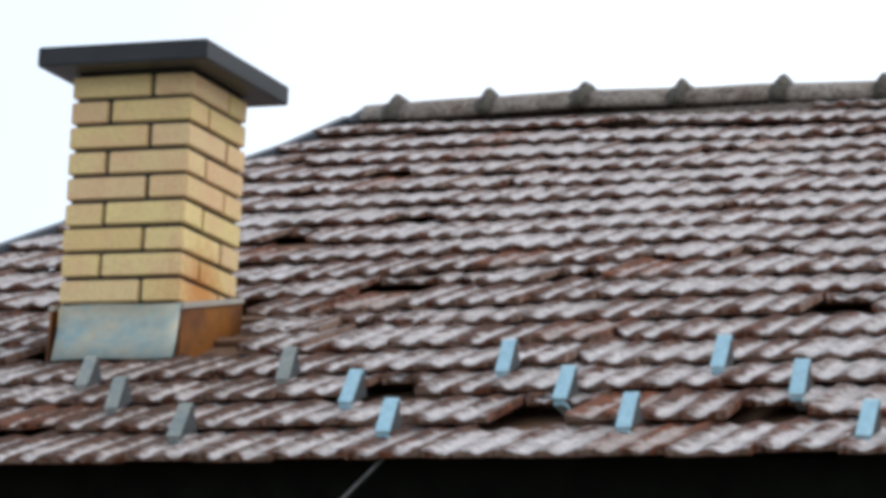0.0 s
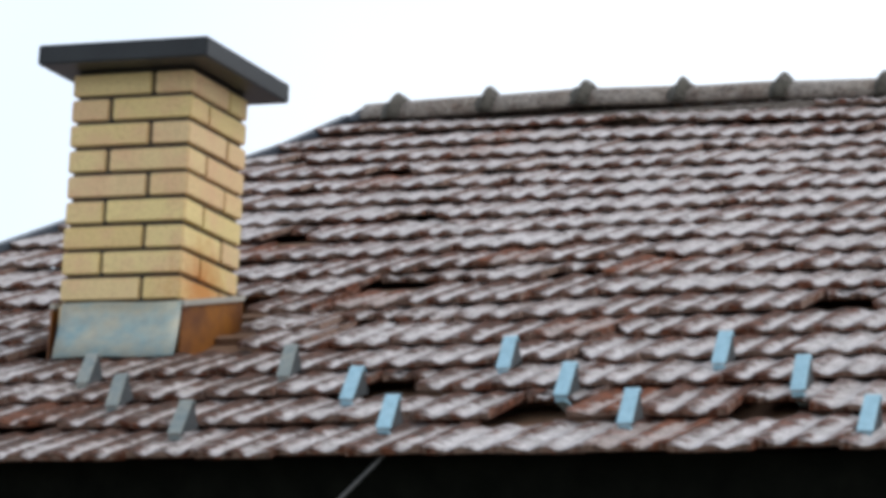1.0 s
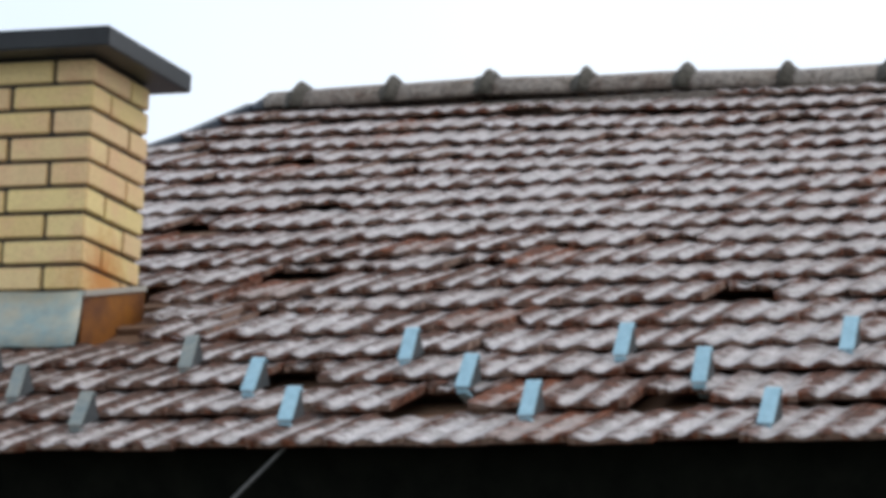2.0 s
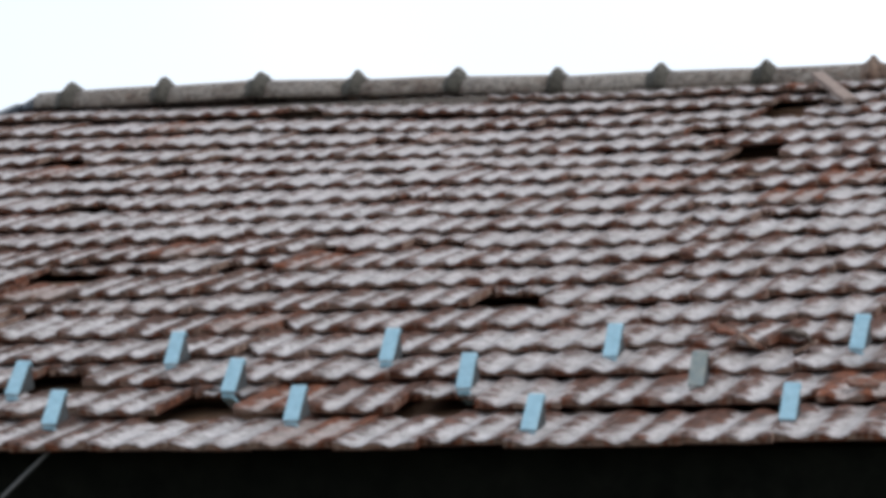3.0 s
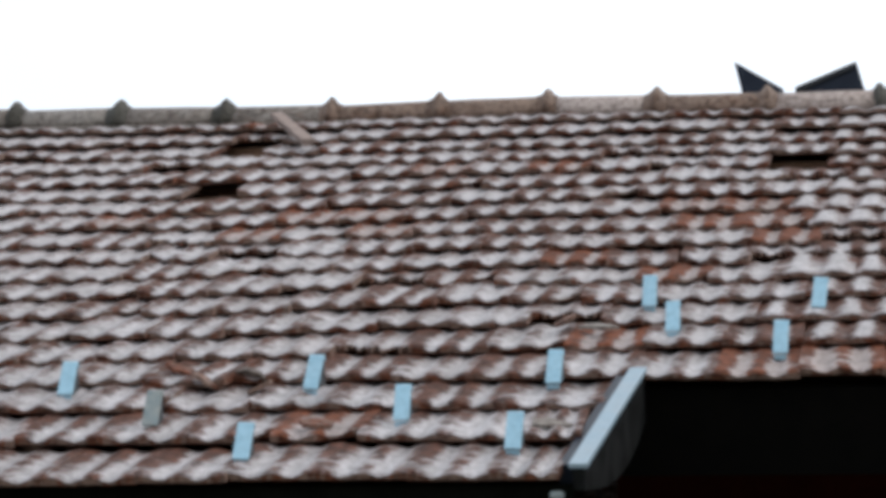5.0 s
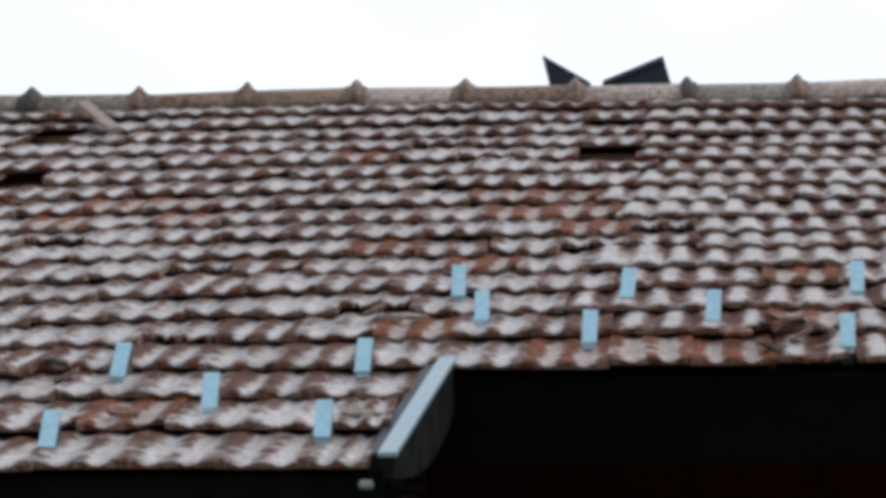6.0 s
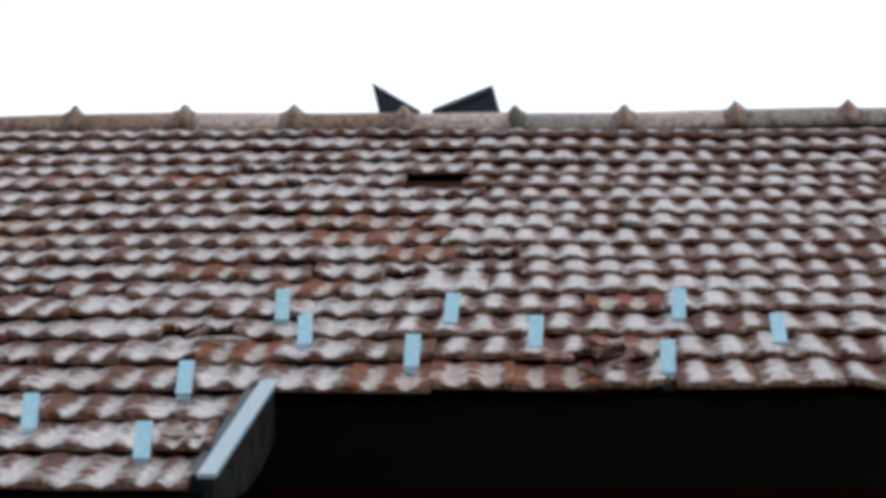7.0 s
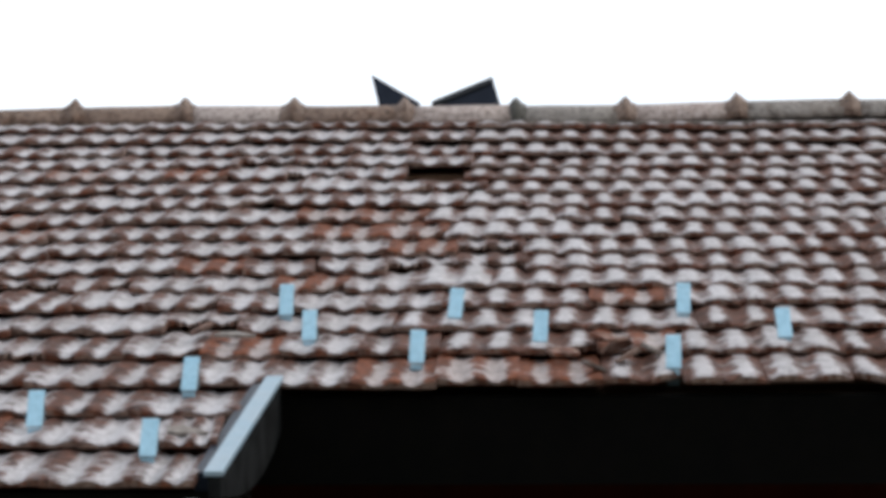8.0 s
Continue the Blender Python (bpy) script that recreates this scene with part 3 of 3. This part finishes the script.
def build_ridge():
    rng = random.Random(11)
    last = int((END_X - RIDGE_X0) / RIDGE_PITCH)
    for i in range(-1, last):
        x = RIDGE_X0 + i * RIDGE_PITCH
        z = ridge_height(i) - 0.121
        length = RIDGE_PITCH if i >= 0 else 0.135
        start = 0.0 if i >= 0 else RIDGE_PITCH - 0.135
        bm = arch(0.088, 0.091, 0.014, start - 0.01, start + length - 0.006, 3, rng, 0.0012)
        t_ = part("ridge_tile", bm, RIDGE_PALE if i in (10, 12, 14) else RIDGE_BROWN if i in (8, 9, 11) else RIDGE_OLD, roof,
                  "pale pink half-round ridge tile" if i in (10, 12, 14) else "half-round weathered ridge tile")
        dz = ridge_height(i + 1) - ridge_height(i)
        t_.matrix_basis = Matrix.Translation((x, RIDGE_Y + rng.uniform(-0.006, 0.006), z)) @ pose(0, 0, 0, rng.gauss(0, 1.5), -math.degrees(math.atan2(dz, RIDGE_PITCH)), rng.gauss(0, 0.4))
        if i >= 0:
            c = part("collar", collar_shape(rng), LICHEN if i < 8 or i == 13 else RIDGE_BROWN, t_, "lichened pointed collar" if i < 8 or i == 13 else "brown pointed collar")
            c.matrix_basis = pose(0, 0, 0, 0, 0, rng.gauss(0, 1.5))


build_ridge()
end_cap = part("ridge_end", arch(0.030, 0.085, 0.014, -0.115, 0.004, 2, random.Random(4), 0.001), DARK_METAL, roof, "dark sloping metal end of the ridge")
end_cap.matrix_basis = Matrix.Translation((RIDGE_X0 - 0.145, RIDGE_Y, ridge_height(0) - 0.123))


# ---- chimney ----
def build_chimney():
    top = tagged(new("chimney"), "yellow brick chimney with dark mortar, flat dark cap and metal flashing", "chimney")
    top.matrix_world = Matrix.Translation((CH_X, CH_Y, CH_Z)) @ pose(0, 0, 0, 0, 0, math.degrees(CH_YAW))
    w, course, bed = CH_W, 0.075, 0.0130
    part("mortar_core", block(-w + 0.013, -0.013, 0.013, w - 0.013, -0.95, 0.009), MORTAR, top, "dark recessed mortar")
    shapes = {}

    def brick(u0, u1, v0, v1, z):
        key = (round(u1 - u0, 4), round(v1 - v0, 4))
        if key not in shapes:
            bm = block(0, key[0], 0, key[1], 0, course - bed, 0.0035)
            me = bpy.data.meshes.new("brick")
            bm.to_mesh(me)
            bm.free()
            me.materials.append(BRICK)
            shapes[key] = me
        b = new("brick", shapes[key])
        b.parent = top
        b.location = (u0 + rng.uniform(-0.0015, 0.0015), v0 + rng.uniform(-0.0015, 0.0015), z + rng.uniform(-0.001, 0.001))

    rng = random.Random(3)
    j = 0.0125
    hw = (w - 2 * j) / 3
    for k in range(11):
        z = -course * (k + 1) + bed
        # pinwheel of four bricks, turned every other course
        long_, short = 2 * hw + j, hw
        if k % 2 == 0:
            brick(-w, -w + long_, 0, short, z)
            brick(-short, 0, 0, long_, z)
            brick(-long_, 0, w - short, w, z)
            brick(-w, -w + short, w - long_, w, z)
        else:
            brick(-long_, 0, 0, short, z)
            brick(-short, 0, w - long_, w, z)
            brick(-w, -w + long_, w - short, w, z)
            brick(-w, -w + short, 0, long_, z)
    part("cap", block(-w - 0.066, 0.090, -0.104, w + 0.09, 0.009, 0.067, 0.004), CAP_METAL, top, "flat dark metal-clad cap")
    # front apron of zinc, flared at its foot
    zt, zb = -0.675, -0.852
    apron = bmesh.new()
    rows = []
    for f in (0.0, 0.25, 0.6, 1.0):
        out = 0.012 + 0.125 * f ** 1.15
        rows.append([apron.verts.new((x + 0.046 * f, -out - 0.003 * math.sin(9 * x), zt + (zb - zt) * f + 0.002 * math.sin(20 * x)))
                     for x in [-w + 0.018 + (w - 0.004) * k / 8 for k in range(9)]])
    for a, b in zip(rows, rows[1:]):
        for k in range(8):
            apron.faces.new((a[k], b[k], b[k + 1], a[k + 1])).smooth = True
    bmesh.ops.recalc_face_normals(apron, faces=apron.faces)
    bmesh.ops.solidify(apron, geom=list(apron.faces), thickness=0.004)
    part("front_flashing", apron, ZINC, top, "streaked blue-grey zinc apron")
    # rusty side sheets that climb with the slope, with a pale folded edge
    for x0, x1 in ((0.012, 0.018), (-w - 0.018, -w - 0.012)):
        side = [(-0.02, zb - 0.02), (w + 0.004, -0.73), (w + 0.004, -0.602), (-0.012, -0.690)]
        part("side_flashing", prism(side, x0, x1, lambda a, b, c: Vector((c, a, b))), RUST, top, "rusty brown side flashing")
        edge = [(-0.014, -0.689), (w + 0.004, -0.601), (w + 0.004, -0.585), (-0.014, -0.673)]
        part("flashing_edge", prism(edge, x0 - 0.003, x1 + 0.006, lambda a, b, c: Vector((c, a, b))), ZINC_EDGE, top, "pale folded sheet edge")
    part("side_tray", prism([(-0.10, -0.92), (w + 0.10, -0.70), (w + 0.10, -0.69), (-0.10, -0.91)], 0.014, 0.36, lambda a, b, c: Vector((c, a, b))), RUST, top, "dark rusty metal tray")



build_chimney()


# ---- snow guards ----
def build_guard(mat_, text):
    top = tagged(new("snow_guard"), text, "snow guard", "snow guards on the roof")
    w = 0.0182
    strap = prism([(0.0, -0.014), (0.06, -0.055), (0.06, -0.050), (0.0, -0.002)], -w * 0.8, w * 0.8, lambda a, b, c: Vector((c, a, b)))
    part("strap", strap, mat_, top)
    nose = prism([(0.0, 0.0), (0.0, 0.004), (0.076, 0.066), (0.084, 0.066), (0.092, 0.050), (0.089, 0.049), (0.082, 0.062), (0.078, 0.062), (0.006, 0.0)], -w, w, lambda a, b, c: Vector((c, a, b)), 0.0008)
    part("nose", nose, mat_, top, "bent-up nose of the strip")
    # closes the open side; the shadow inside is put in as dark colour
    web = prism([(0.008, -0.004), (0.078, 0.058), (0.088, 0.056), (0.092, -0.006)], w - 0.006, w - 0.003, lambda a, b, c: Vector((c, a, b)))
    part("side_shade_web", web, GUARD_SHADE, top, "side of the nose, shadow put in as dark colour")
    return top


BLUE_TEXT = "pale blue galvanised snow guard hooked between roof tiles"
GREY_TEXT = "dull grey weathered snow guard hooked between roof tiles"
BLUE_AT = [(-3.452, 0.408), (-3.218, 0.112), (-3.149, 0.697), (-2.880, 0.401), (-2.617, 0.124), (-2.582, 0.705), (-2.294, 0.419), (-2.022, 0.026),
          (-2.020, 0.730), (-1.457, 0.097), (-1.431, 0.776), (-1.159, 0.452), (-0.868, 0.168), (-0.852, 0.803), (-0.696, 1.664), (-0.611, 1.350),
          (-0.329, 1.066), (-0.255, 1.594), (-0.032, 1.290), (0.335, 1.622), (0.289, 0.976), (0.577, 1.318)]
GREY_AT = [(-4.358, 0.684), (-4.114, 0.407), (-3.771, 0.100), (-3.755, 0.676), (-1.737, 0.419)]
rng_g = random.Random(21)
for places, mat_, text in ((BLUE_AT, GUARD_BLUE, BLUE_TEXT), (GREY_AT, GUARD_GREY, GREY_TEXT)):
    first = None
    for x, s in places:
        m = Matrix.Translation(on_roof(x, s, 0.018 + sag(x, s))) @ pose(0, 0, 0, math.degrees(PITCH) + rng_g.gauss(-1, 1.2), rng_g.gauss(0, 2), rng_g.gauss(0, 2))
        if first is None:
            first = build_guard(mat_, text)
            first.matrix_basis = m
        else:
            copy_thing(first, m)

# ---- loose board under the ridge ----
a, b = on_roof(-2.342, 4.96, 0.065), on_roof(-2.115, 4.39, 0.050)
d = b - a
bm = block(0, d.length, -0.024, 0.024, -0.011, 0.011, 0.003)
board = obj("loose_board", bm, PLANK_WOOD)
xa = d.normalized()
za_ = Vector((0, -SP, CP))
ya_ = za_.cross(xa).normalized()
board.matrix_world = Matrix.Translation(a) @ Matrix((xa, ya_, xa.cross(ya_))).transposed().to_4x4()
tagged(board, "grey loose board lying askew over missing tiles", "board")

# ---- dark sheet-metal cowl behind the ridge ----
cowl = tagged(new("chimney_cowl"), "dark navy sheet-metal cowl with two raised flaps behind the ridge", "chimney cowl")
cowl.location = (-0.545, 13.2, 4.691)
part("stack", block(-0.17, 0.17, -0.12, 0.16, -0.74, 0.40, 0.004), NAVY, cowl)
part("flap", prism([(-0.234, 0.630), (-0.03, 0.507), (-0.03, 0.30), (-0.155, 0.30)], -0.10, -0.085, lambda a, b, c: Vector((a, c, b)), 0.002), NAVY, cowl, "dark raised flap")
part("flap", prism([(0.273, 0.612), (0.02, 0.508), (0.02, 0.30), (0.36, 0.30)], -0.10, -0.085, lambda a, b, c: Vector((a, c, b)), 0.002), NAVY, cowl, "dark raised flap")


part("rim", prism([(0.273, 0.614), (0.02, 0.510), (0.02, 0.486), (0.262, 0.584)], -0.116, -0.102, lambda a, b, c: Vector((a, c, b)), 0.002), CAP_METAL, cowl, "paler folded rim of the flap")


# ---- cable from the eave ----
def tube(points, r, sides=8):
    bm = bmesh.new()
    rings = []
    for i, p in enumerate(points):
        d_ = (points[min(i + 1, len(points) - 1)] - points[max(i - 1, 0)]).normalized()
        u = d_.cross(Vector((0, 1, 0))).normalized()
        v = d_.cross(u)
        rings.append([bm.verts.new(p + r * (math.cos(2 * math.pi * k / sides) * u + math.sin(2 * math.pi * k / sides) * v)) for k in range(sides)])
    for p, q in zip(rings, rings[1:]):
        for k in range(sides):
            bm.faces.new((p[k], p[(k + 1) % sides], q[(k + 1) % sides], q[k])).smooth = True
    bm.faces.new(rings[0])
    bm.faces.new(rings[-1])
    bmesh.ops.recalc_face_normals(bm, faces=bm.faces)
    return bm


run = [Vector((-3.134 - 2.98 * f, 6.71 - 0.1 * f, 2.677 - 2.677 * f - 0.06 * math.sin(math.pi * f))) for f in [k / 16 for k in range(17)]]
tagged(obj("cable", tube(run, 0.0045), CABLE), "thin grey cable running down from the eave", "cable")

# ---- the tiles themselves: the nearest rows singly, the rest joined ----
NEAR_ROWS, NEAR_X = 10, (-5.0, 0.9)
jv, jf, jm, js, juv = [], [], [], [], []
base = 0
for mid, i, data, m in tile_places():
    if i <= NEAR_ROWS and NEAR_X[0] < mid < NEAR_X[1]:
        t_ = new("roof_tile", data)
        t_.parent = roof
        t_.matrix_basis = m
    else:
        for v in data.vertices:
            jv.append(m @ v.co)
        juv.extend(tuple(d_.uv) for d_ in data.uv_layers[0].data)
        for p in data.polygons:
            jf.append([base + k for k in p.vertices])
            jm.append(p.material_index + (2 if data in RED_TILE else 0))
            js.append(p.use_smooth)
        base += len(data.vertices)
me = bpy.data.meshes.new("far_tiles")
me.from_pydata(jv, [], jf)
for m_ in (CLAY_OLD, CLAY_RAW, CLAY_RED, CLAY_RAW):
    me.materials.append(m_)
me.polygons.foreach_set("material_index", jm)
me.polygons.foreach_set("use_smooth", js)
me.uv_layers.new(name="tile").data.foreach_set("uv", np.array(juv, dtype=np.float32).ravel())
me.set_sharp_from_angle(angle=radians(50))
far = new("roof_tiles", me)
far.parent = roof
tagged(far, "weathered clay roof tiles in wandering rows", kind="stuff")


# ---- broken pieces lying on the slope ----
def build_shard(seed, mat_):
    r = random.Random(seed)
    pts = [(math.cos(a) * r.uniform(0.022, 0.050), math.sin(a) * r.uniform(0.016, 0.036)) for a in [k * math.tau / 5 + r.uniform(-0.4, 0.4) for k in range(5)]]
    if seed == 1:
        pts = [(p_[0] * 1.35, p_[1] * 0.8) for p_ in pts]
    sh = obj("tile_shard", prism(pts, 0.0, 0.009, lambda a, b, c: Vector((a * 1.25, b * 1.5, c + 0.10 * a + 2.0 * b * b))), mat_)
    return tagged(sh, "broken piece of clay roof tile lying loose", "tile shard", "broken tile pieces")


SHARD_AT = [(-1.693, 0.840), (-1.613, 0.927), (-1.790, 0.968), (-1.553, 0.776), (0.097, 0.986), (0.177, 1.084), (0.030, 1.143), (0.237, 1.182),
            (0.13, 1.30), (0.16, 1.21), (-0.802, 1.410), (-0.899, 1.479), (-1.341, 0.404), (-0.812, 0.383)]
rng_s = random.Random(77)
kinds = [build_shard(k, (CLAY_RAW, RIDGE_OLD, CLAY_RAW)[k % 3]) for k in range(3)]
for n_, (x, s) in enumerate(SHARD_AT):
    m = Matrix.Translation(on_roof(x, s, 0.019 + sag(x, s))) @ pose(0, 0, 0, math.degrees(PITCH) + rng_s.uniform(-4, 12), rng_s.uniform(-12, 12), rng_s.uniform(0, 360))
    if n_ < 3:
        kinds[n_].matrix_basis = m
    else:
        copy_thing(kinds[n_ % 3], m)
